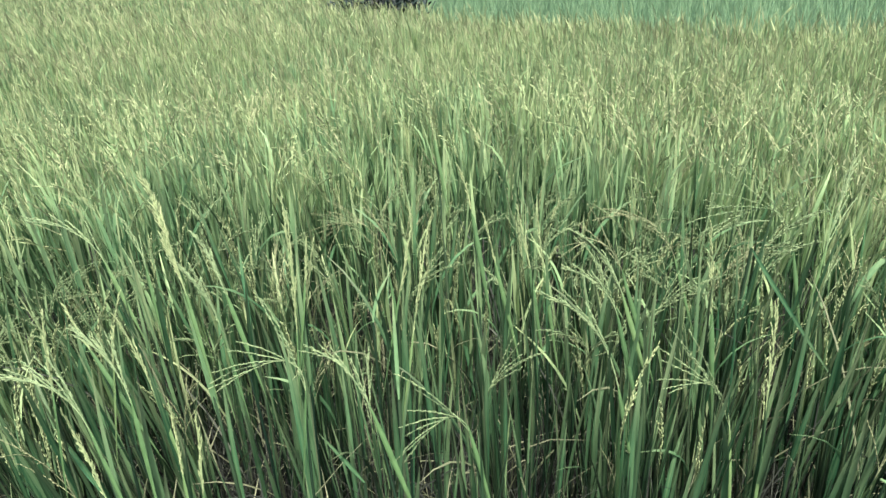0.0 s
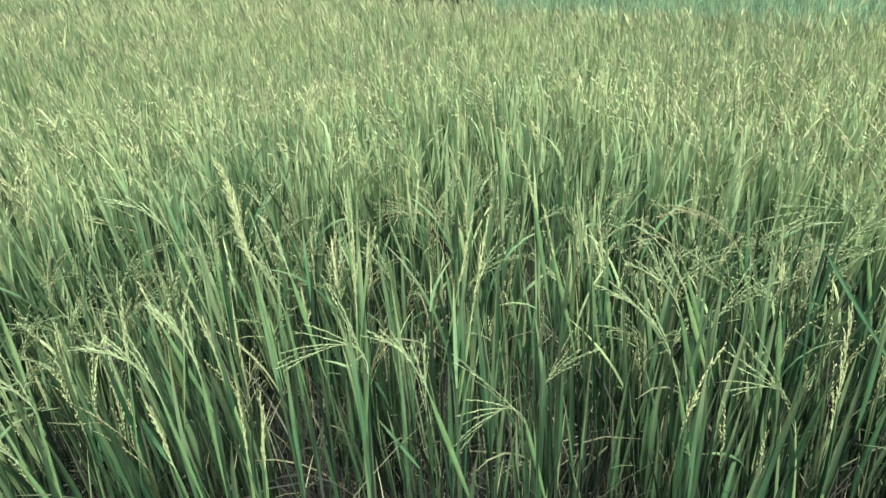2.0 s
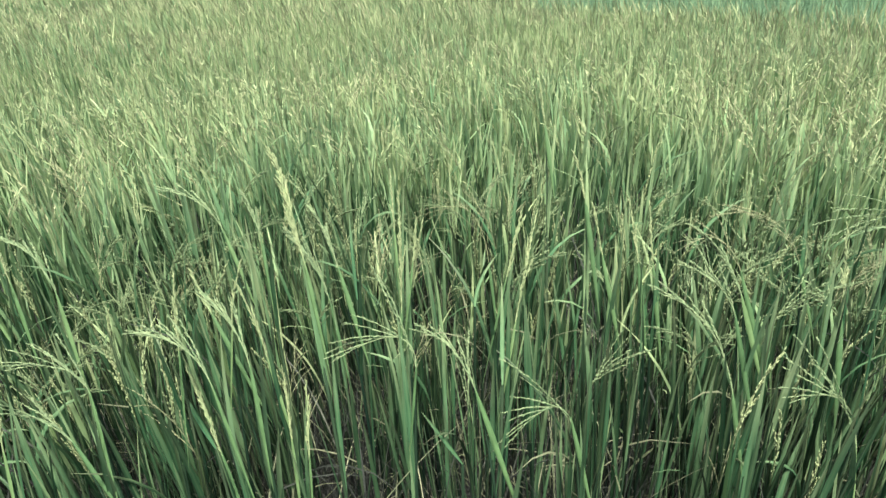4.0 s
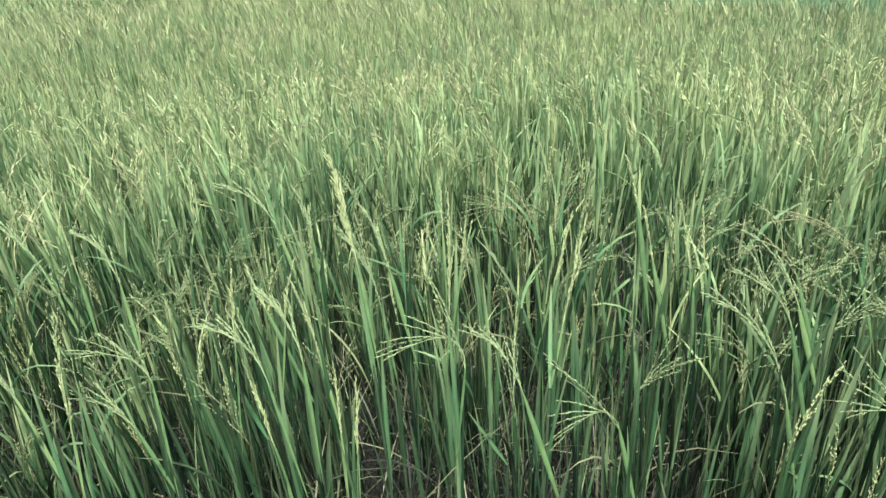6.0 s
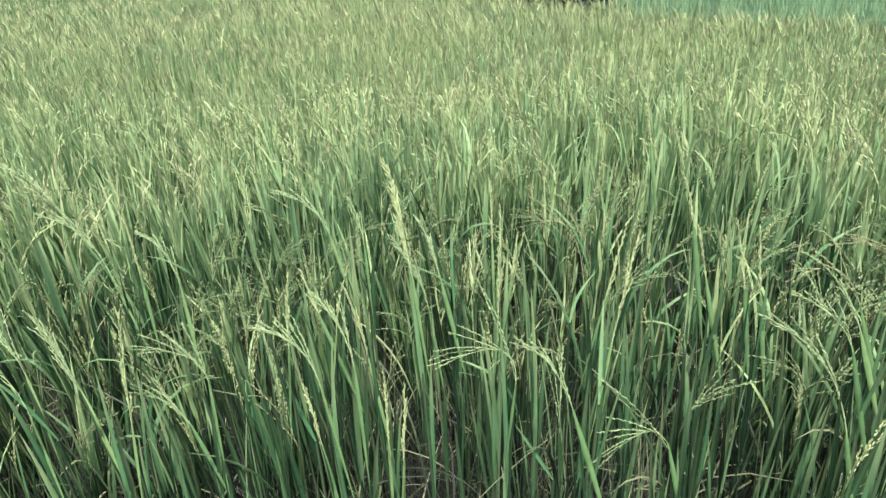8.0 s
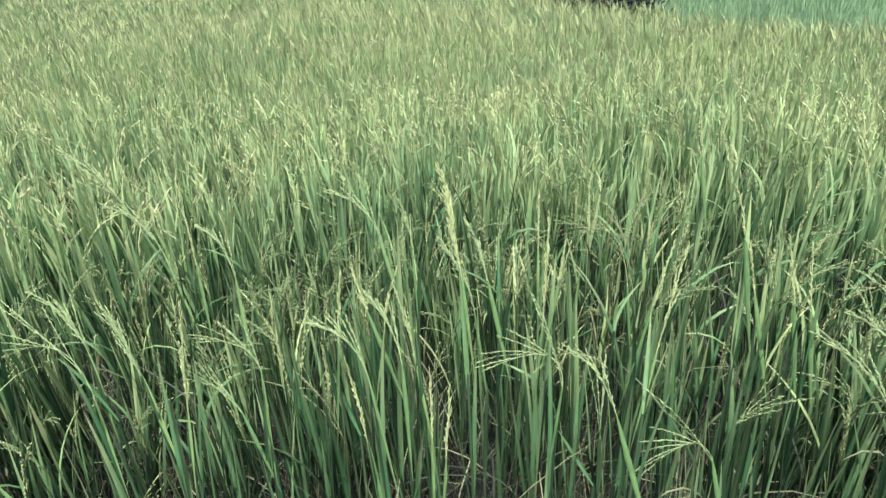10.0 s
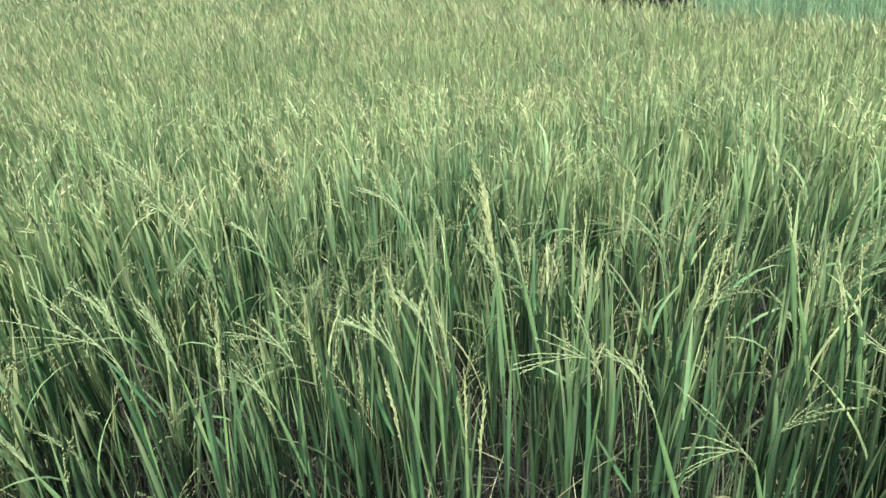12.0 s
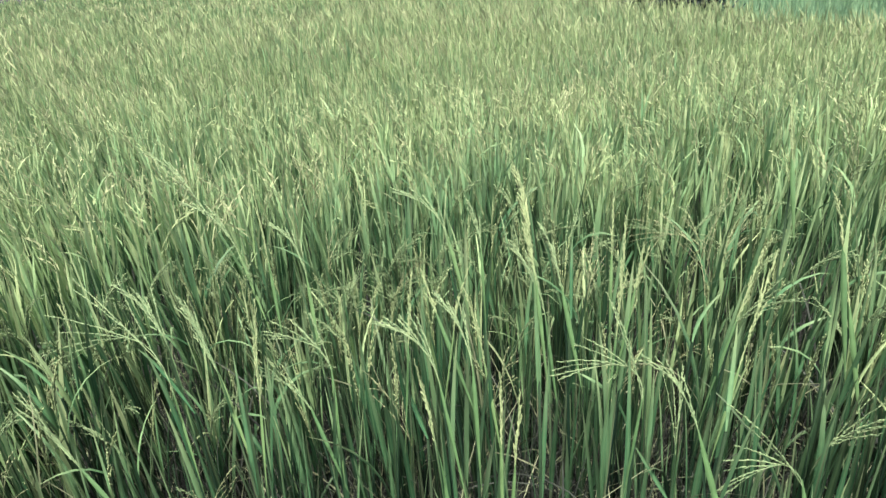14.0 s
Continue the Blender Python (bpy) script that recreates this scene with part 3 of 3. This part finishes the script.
bent_shoot((-0.137, 0.939, 0.631), (-0.174, 0.948, 0.679), (-0.209, 0.956, 0.723), 0.013, False, "broad green leaf bent over beside the upright rice stems")
bent_shoot((-0.307, 0.910, 0.565), (-0.312, 0.925, 0.600), (-0.322, 0.948, 0.653), 0.007, True, "withered straw-coloured shoot between the rice stems")
bent_shoot((0.550, 1.216, 0.929), (0.620, 1.170, 0.820), (0.709, 1.114, 0.690), 0.015, False, "long bluish green leaf hanging over to one side")
bent_shoot((-0.151, 1.197, 0.784), (-0.142, 1.225, 0.830), (-0.112, 1.261, 0.873), 0.012, False, "pale twisted leaf among the drooping panicles")
bent_shoot((-0.969, 0.717, 0.705), (-1.041, 0.722, 0.780), (-1.092, 0.718, 0.820), 0.016, False, "broad green leaf leaning over at the edge of the field")
bent_shoot((-0.075, 0.984, 0.770), (-0.080, 1.022, 0.850), (-0.085, 1.059, 0.925), 0.013, False, "upright pointed green leaf among the rice stems")
bent_shoot((-0.565, 0.893, 0.647), (-0.604, 0.913, 0.700), (-0.638, 0.932, 0.749), 0.018, False, "tall broad green leaf beside a nodding panicle")
bent_shoot((-0.368, 1.134, 0.820), (-0.381, 1.169, 0.900), (-0.391, 1.201, 0.970), 0.012, False, "young pointed green leaf standing straight up")
bent_shoot((-1.232, 0.628, 0.722), (-1.295, 0.625, 0.780), (-1.355, 0.611, 0.815), 0.016, False, "broad pale green leaf hanging low over the bank")


def plant_near_field():
    rng = np.random.default_rng(7)
    rows = {True: [rice_plant(rng, 8, rng.uniform(0.93, 1.07), True) for _ in range(8)],
            False: [rice_plant(rng, 7, rng.uniform(0.93, 1.07), False) for _ in range(12)]}
    used = {True: 0, False: 0}
    spots = []
    for i in range(-23, 17):
        for j in range(0, 19):
            x, y = i * 0.125 + rng.normal(scale=0.03), 0.2 + j * 0.125 + rng.normal(scale=0.03)
            dist = math.hypot(x - EYE_X, y - EYE_Y)
            way = math.degrees(math.atan2(-(x - EYE_X), y - EYE_Y))
            if y < front_edge(x) or dist < 0.86 or dist > NEAR or not -47 < way < 78 or any(math.hypot(x - u, y - v) < 0.05 for u, v in FEET):
                continue
            spots.append((x, y))
    spots += [(0.36, 1.10), (0.43, 1.18), (0.31, 1.22), (0.52, 1.12)]
    for k, (x, y) in enumerate(spots):
        m = pose(x, y, 0, rng.normal(scale=2), -1 + rng.normal(scale=2), 0) @ pose(0, 0, 0, 0, 0, 180 + rng.normal(scale=35))
        size = rng.uniform(0.92, 1.06) + float(wave(x, y))
        if y < front_edge(x) + 0.2:
            size *= rng.uniform(0.88, 1.0)
        front = math.hypot(x - EYE_X, y - EYE_Y) < 1.14 or y < front_edge(x) + 0.16
        kinds = rows[front]
        if used[front] < len(kinds):
            kinds[used[front]].matrix_basis = m @ Matrix.Scale(size, 4)
        else:
            made = copy_thing(kinds[int(rng.integers(len(kinds)))], m)
            made.scale = (size, size, size)
        used[front] += 1


plant_near_field()


# ---- the rest of the crop, past counting ----
def scatter(rng, near, far, density, left=76, right=48):
    """Random spots of the ripening crop between two distances from the bank."""
    area = 0.5 * math.radians(left + right) * (far ** 2 - near ** 2)
    n = int(area * density)
    d = np.sqrt(rng.uniform(near ** 2, far ** 2, n))
    a = np.radians(rng.uniform(-right, left, n))
    x, y = EYE_X - d * np.sin(a), EYE_Y + d * np.cos(a)
    keep = (y > np.where(x > -0.5, 0.9 + 0.12 * x, 0.84 + np.maximum(0.75 * (x + 0.5), -1.1))) & ((y < back_edge(x)) | (x < -0.165 * y))
    return x[keep], y[keep]


def flakes(centre, axis, length, width, rng):
    """Flat pointed husks, one diamond each."""
    a = np.cross(axis, rng.normal(size=axis.shape))
    a *= (width / 2 / (np.linalg.norm(a, axis=1) + 1e-9))[:, None]
    half = axis * (length / 2)[:, None]
    v = np.stack([centre - half, centre - 0.1 * half + a, centre + half, centre - 0.1 * half - a], 1).reshape(-1, 3)
    f = np.arange(len(v)).reshape(-1, 4)
    return v, f, np.tile(np.array([[0.2, 0.5], [0.5, 0.5], [0.9, 0.5], [0.5, 0.5]]), (len(centre), 1))


def bent_lines(start, az, lean, bend, length, steps):
    """Many bent lines at once: (n, steps + 1, 3)."""
    u = (np.arange(steps) + 0.5) / steps
    th = lean[:, None] + bend[:, None] * u[None] ** 1.3
    move = np.stack([np.sin(th) * np.cos(az)[:, None], np.sin(th) * np.sin(az)[:, None], np.cos(th)], -1) * (length / steps)[:, None, None]
    return np.concatenate([np.zeros((len(start), 1, 3)), np.cumsum(move, 1)], 1) + start[:, None]


def seed_heads(rng, top, az, lean, bend, length, branches, grains, open_by, droop, size):
    """Seed heads past counting: a bent rachis, branches that leave it all along and hang over, grains close along each."""
    m = len(top)
    line = bent_lines(top, az, lean, bend, length, 8)
    s = (0.06 + 0.86 * (np.arange(branches)[None] + rng.uniform(0, 1, (m, branches))) / branches) * 7.99
    i = s.astype(int)
    row = np.arange(m)[:, None]
    way = line[row, i + 1] - line[row, i]
    base = line[row, i] + way * (s - i)[..., None]
    way /= np.linalg.norm(way, axis=-1, keepdims=True)
    out = rng.normal(size=(m, branches, 3)) + 0.5 * np.stack([np.cos(az), np.sin(az), 0 * az], -1)[:, None]
    way = way + open_by * out * np.array([1, 1, 0.4])
    way /= np.linalg.norm(way, axis=-1, keepdims=True)
    reach = length[:, None] * rng.uniform(0.32, 0.62, (m, branches)) * (1.15 - 0.5 * s / 8)
    u = (np.arange(grains) + 0.5) / grains
    hang = droop * rng.uniform(0.5, 1.4, (m, branches))
    down = np.array([0.0, 0.0, -1.0])
    c = base[:, :, None] + reach[..., None, None] * (way[:, :, None] * u[None, None, :, None] + hang[..., None, None] * down * (u ** 2)[None, None, :, None])
    ax = way[:, :, None] + 2 * hang[..., None, None] * down * u[None, None, :, None] + rng.normal(scale=0.05, size=c.shape)
    ax = (ax / np.linalg.norm(ax, axis=-1, keepdims=True)).reshape(-1, 3)
    long = np.repeat((reach * 1.6 / grains).reshape(-1), grains) * rng.uniform(0.8, 1.25, m * branches * grains)
    return flakes(c.reshape(-1, 3) + rng.normal(scale=0.0012, size=(len(long), 3)), ax, long, size * rng.uniform(0.7, 1.3, len(long)), rng)


def crop(name, near, far, density, leaves, segs, wide, heads, branches, grains, size, label):
    """The crop between two distances: stems, green leaves below, flag leaves whose tips make the canopy, and seed heads among them."""
    rng = np.random.default_rng(int(near * 100))
    x, y = scatter(rng, near, far, density)
    n = len(x)
    top = 0.96 + wave(x, y) * 0.9 + rng.normal(scale=0.03, size=n)
    taz, tlean = rng.uniform(0, 6.283, n), rng.uniform(0.0, 0.09, n)
    tilt = np.stack([np.sin(tlean) * np.cos(taz) - 0.02, np.sin(tlean) * np.sin(taz), np.ones(n)], -1)
    foot = np.stack([x, y, 0 * x], -1)
    hooked = 0.04 if near < 2 else 0.015
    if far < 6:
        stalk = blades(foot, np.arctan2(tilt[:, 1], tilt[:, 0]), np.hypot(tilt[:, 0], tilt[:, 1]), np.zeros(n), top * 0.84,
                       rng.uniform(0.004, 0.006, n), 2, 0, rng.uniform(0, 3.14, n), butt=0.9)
        tagged(new(name + "_stems", mesh_of(name + "_stems", *stalk[:2], SHADED_STEM, stalk[2])), "thin upright green stems of the dense rice crop", "rice stems", kind="stuff")
    # Far lower leaves take the flag colour, so gaps between them look less shaded.
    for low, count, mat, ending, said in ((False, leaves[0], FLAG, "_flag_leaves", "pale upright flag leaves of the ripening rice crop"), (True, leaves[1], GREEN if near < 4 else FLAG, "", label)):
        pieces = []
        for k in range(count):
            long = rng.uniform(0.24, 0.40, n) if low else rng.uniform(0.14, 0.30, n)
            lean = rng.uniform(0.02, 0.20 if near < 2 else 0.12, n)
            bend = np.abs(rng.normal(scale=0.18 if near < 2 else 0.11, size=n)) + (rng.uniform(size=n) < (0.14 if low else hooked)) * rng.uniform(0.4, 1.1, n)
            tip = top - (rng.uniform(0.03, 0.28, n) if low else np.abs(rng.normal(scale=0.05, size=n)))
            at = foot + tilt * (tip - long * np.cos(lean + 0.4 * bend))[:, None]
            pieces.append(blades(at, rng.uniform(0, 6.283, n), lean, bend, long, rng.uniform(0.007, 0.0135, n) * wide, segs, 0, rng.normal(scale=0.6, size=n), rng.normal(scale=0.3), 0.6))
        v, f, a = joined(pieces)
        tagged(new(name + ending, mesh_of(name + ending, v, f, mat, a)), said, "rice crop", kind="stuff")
    kind = rng.uniform(size=n) / heads
    ripe = np.where(np.sin(2.3 * x + 1.1 * y) * np.sin(1.7 * y - 0.9 * x + 2) + rng.normal(scale=0.2, size=n) > 0.12, 0.4, 0.82)
    calm = 0.65 if near < 2 else 0.4
    for lo, hi, mat, ending, said, open_by, droop, curve in (
            (0 * ripe, 0.5 * ripe, GRAIN, "_heads", "pale yellow-green upright seed heads of the rice crop", 0.10, 0.10, (0.1, 0.9)),
            (0.5 * ripe, ripe, GRAIN, "_spreading_heads", "pale green arching seed heads of the rice crop", 0.24, 0.4, (0.7, 1.8)),
            (ripe, 0 * ripe + 1, BROWN, "_faded_heads", "brownish loose seed heads of the rice crop", 0.42, 0.3, (0.4, 1.3))):
        q = np.flatnonzero((kind >= lo) & (kind < hi))
        m = len(q)
        bend, length = calm * rng.uniform(*curve, m), rng.uniform(0.15, 0.23, m)
        start = foot[q] + tilt[q] * (top[q] - length * np.cos(bend * 0.45) * rng.uniform(0.75, 1.1, m))[:, None]
        v, f, a = seed_heads(rng, start, math.pi + rng.normal(scale=1.3, size=m), rng.uniform(0.02, 0.2, m), bend, length, branches, grains, open_by * calm, droop * calm * calm, size)
        tagged(new(name + ending, mesh_of(name + ending, v, f, mat, a)), said, "rice heads", kind="stuff")


crop("rice_crop", NEAR - 0.12, 2.8, 360, (4, 3), 5, 0.82, 0.66, 7, 5, 0.0031, "dense green rice crop just behind the first plants")
crop("rice_crop_middle", 2.8, 4.6, 400, (5, 2), 3, 0.78, 0.56, 6, 3, 0.0036, "dense ripening rice crop in the middle of the field")
crop("rice_crop_far", 4.6, 9.0, 280, (6, 1), 2, 0.9, 0.6, 4, 1, 0.008, "pale green rice crop far across the field")
crop("rice_crop_farthest", 9.0, 18.0, 60, (4, 1), 2, 2.0, 0.6, 4, 1, 0.014, "pale green rice crop at the field's far end")
crop("rice_crop_horizon", 18.0, 42.0, 8, (3, 1), 2, 7.0, 0.8, 3, 1, 0.03, "hazy pale green rice crop along the horizon")


def straw_litter():
    """Withered leaves and old stalks low between the stems."""
    rng = np.random.default_rng(3)
    x, y = scatter(rng, 0.7, 1.9, 2300)
    n = len(x)
    z = rng.uniform(0.0, 0.22, n)
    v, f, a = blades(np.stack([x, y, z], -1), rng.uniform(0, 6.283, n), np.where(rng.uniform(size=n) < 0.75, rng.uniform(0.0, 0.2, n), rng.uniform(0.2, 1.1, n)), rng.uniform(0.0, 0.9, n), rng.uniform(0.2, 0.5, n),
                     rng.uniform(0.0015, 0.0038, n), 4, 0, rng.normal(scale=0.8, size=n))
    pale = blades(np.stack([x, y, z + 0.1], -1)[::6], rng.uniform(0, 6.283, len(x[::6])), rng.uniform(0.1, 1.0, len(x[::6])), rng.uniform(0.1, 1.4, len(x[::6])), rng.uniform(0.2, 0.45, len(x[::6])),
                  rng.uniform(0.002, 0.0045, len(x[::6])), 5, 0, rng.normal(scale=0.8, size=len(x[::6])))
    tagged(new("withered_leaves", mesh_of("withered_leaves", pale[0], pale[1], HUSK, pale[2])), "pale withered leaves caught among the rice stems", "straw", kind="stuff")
    tagged(new("straw_litter", mesh_of("straw_litter", v, f, SHADED_STRAW, a)), "tangle of withered grey-brown straw low between the stems", "straw", kind="stuff")


straw_litter()


def shading_growth():
    """Unseen grass on the bank's slope and crop behind, added to shade the stems."""
    rng = np.random.default_rng(31)
    n = 22000
    x = np.where(np.arange(n) < 9000, rng.normal(-0.2, 1.1, n), rng.uniform(-6.5, 6.5, n))
    shift = np.where(x < -0.5, 0.75 * (x + 0.5), 0.0)
    shift = np.maximum(shift, -1.1)
    y = 0.4 + rng.uniform(0, 1, n) * (0.46 + np.maximum(0, 0.12 * x)) + shift
    keep = np.hypot(x - EYE_X, y - EYE_Y) > 0.22
    x, y, shift = x[keep], y[keep], shift[keep]
    n = len(x)
    z = 0.3 * np.clip((0.75 - y + shift) / 0.35, 0, 1) - 0.03
    v, f, a = blades(np.stack([x, y, z], -1), rng.uniform(0, 6.283, n), rng.uniform(0.02, 0.3, n), rng.uniform(0.1, 0.6, n), rng.uniform(0.26, 0.48, n) * (0.6 + 0.4 * np.clip((y - shift - 0.4) / 0.3, 0, 1)),
                     rng.uniform(0.006, 0.010, n), 2, 0, rng.normal(scale=0.8, size=n))
    tagged(new("bank_grass", mesh_of("bank_grass", v, f, SHADED_LEAF, a)), "short unseen grass on the slope of the field bank, added for shade", "grass", kind="stuff")
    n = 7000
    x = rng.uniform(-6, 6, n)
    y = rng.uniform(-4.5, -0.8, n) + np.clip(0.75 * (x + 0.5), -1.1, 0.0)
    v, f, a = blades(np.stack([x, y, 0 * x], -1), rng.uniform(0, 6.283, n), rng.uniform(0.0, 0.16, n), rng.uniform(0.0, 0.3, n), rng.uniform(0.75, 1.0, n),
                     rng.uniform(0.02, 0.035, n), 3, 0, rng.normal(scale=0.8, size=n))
    tagged(new("rice_crop_behind", mesh_of("rice_crop_behind", v, f, SHADED_LEAF, a)), "unseen rice crop added behind the bank to block low sky light", "rice crop", kind="stuff")


shading_growth()


def crop_aside():
    """The same crop to both sides of the stretch that is looked over."""
    rng = np.random.default_rng(33)
    n = 60000
    x, y = rng.uniform(-9, 7, n), rng.uniform(-4, 9, n)
    way = np.degrees(np.arctan2(-(x - EYE_X), y - EYE_Y))
    start = np.where(x > -0.5, 0.9 + 0.12 * x, 0.84 + np.maximum(0.75 * (x + 0.5), -1.1))
    keep = (y > start) & (y < back_edge(x)) & ((way > 74) | (way < -46))
    x, y = x[keep], y[keep]
    n = len(x)
    v, f, a = blades(np.stack([x, y, 0 * x], -1), rng.uniform(0, 6.283, n), rng.uniform(0.0, 0.16, n), rng.uniform(0.0, 0.3, n), rng.uniform(0.75, 1.0, n),
                     rng.uniform(0.02, 0.035, n), 3, 0, rng.normal(scale=0.8, size=n))
    tagged(new("rice_crop_aside", mesh_of("rice_crop_aside", v, f, FLAG, a)), "green rice crop to both sides of the field", "rice crop", kind="stuff")


crop_aside()


# ---- the younger plot beyond the edge ----
def young_plot():
    rng = np.random.default_rng(21)
    n = 60000
    u = rng.uniform(0, 1, n) ** 1.6
    x = rng.uniform(-1.0, 10, n)
    y = back_edge(x) + 0.35 + 16 * u
    keep = np.abs(np.degrees(np.arctan2(x - EYE_X, y - EYE_Y))) < 55
    x, y = x[keep], y[keep]
    n = len(x)
    far = 1 + 0.12 * (y + 0.8 * x - 6.6)
    v, f, a = blades(np.stack([x, y, rng.uniform(0.38, 0.54, n)], -1), rng.uniform(0, 6.283, n), rng.uniform(0.02, 0.3, n), np.abs(rng.normal(scale=0.3, size=n)),
                     rng.uniform(0.34, 0.42, n), 0.010 * far, 2, 0, rng.normal(scale=0.8, size=n))
    tagged(new("young_rice_plot", mesh_of("young_rice_plot", v, f, YOUNG, a)), "bluish green plot of younger rice beyond the edge", "rice crop", kind="stuff")


young_plot()


# ---- the dark shrub at the plot's corner ----
def shrub(x, y, wide, high, seed):
    rng = np.random.default_rng(seed)
    root = new("shrub")
    root.matrix_basis = pose(x, y, 0)
    tagged(root, "dark dense shrub at the far corner of the field", "shrub")
    tips = []
    for k in range(9):
        az = k * 2.4 + rng.uniform(-0.4, 0.4)
        line = arc((0.12 * math.cos(az), 0.12 * math.sin(az), -0.05), az, rng.uniform(0.1, 0.4), rng.uniform(0.1, 0.4), high * rng.uniform(0.55, 0.78), 8)
        part("branch", tube(line, np.linspace(0.022, 0.006, 9), 6), SHRUB, root, "dark woody branch")
        tips.append(line[2:])
    tips = np.concatenate(tips)
    n = 2600
    c = tips[rng.integers(len(tips), size=n)] * np.array([wide, wide, 1.0]) + rng.normal(scale=(0.2 * wide, 0.2 * wide, 0.22), size=(n, 3))
    c[:, 2] = np.abs(c[:, 2])
    v, f, a = blades(c, rng.uniform(0, 6.283, n), rng.uniform(0.3, 2.2, n), rng.uniform(0, 0.8, n), rng.uniform(0.06, 0.12, n), rng.uniform(0.03, 0.05, n), 3, 0.2, butt=0.2)
    part("foliage", (v, f, a), SHRUB, root, "small dark green leaves")


shrub(-0.95, 7.7, 0.5, 1.9, 4)
shrub(-1.6, 8.2, 0.42, 1.4, 5)
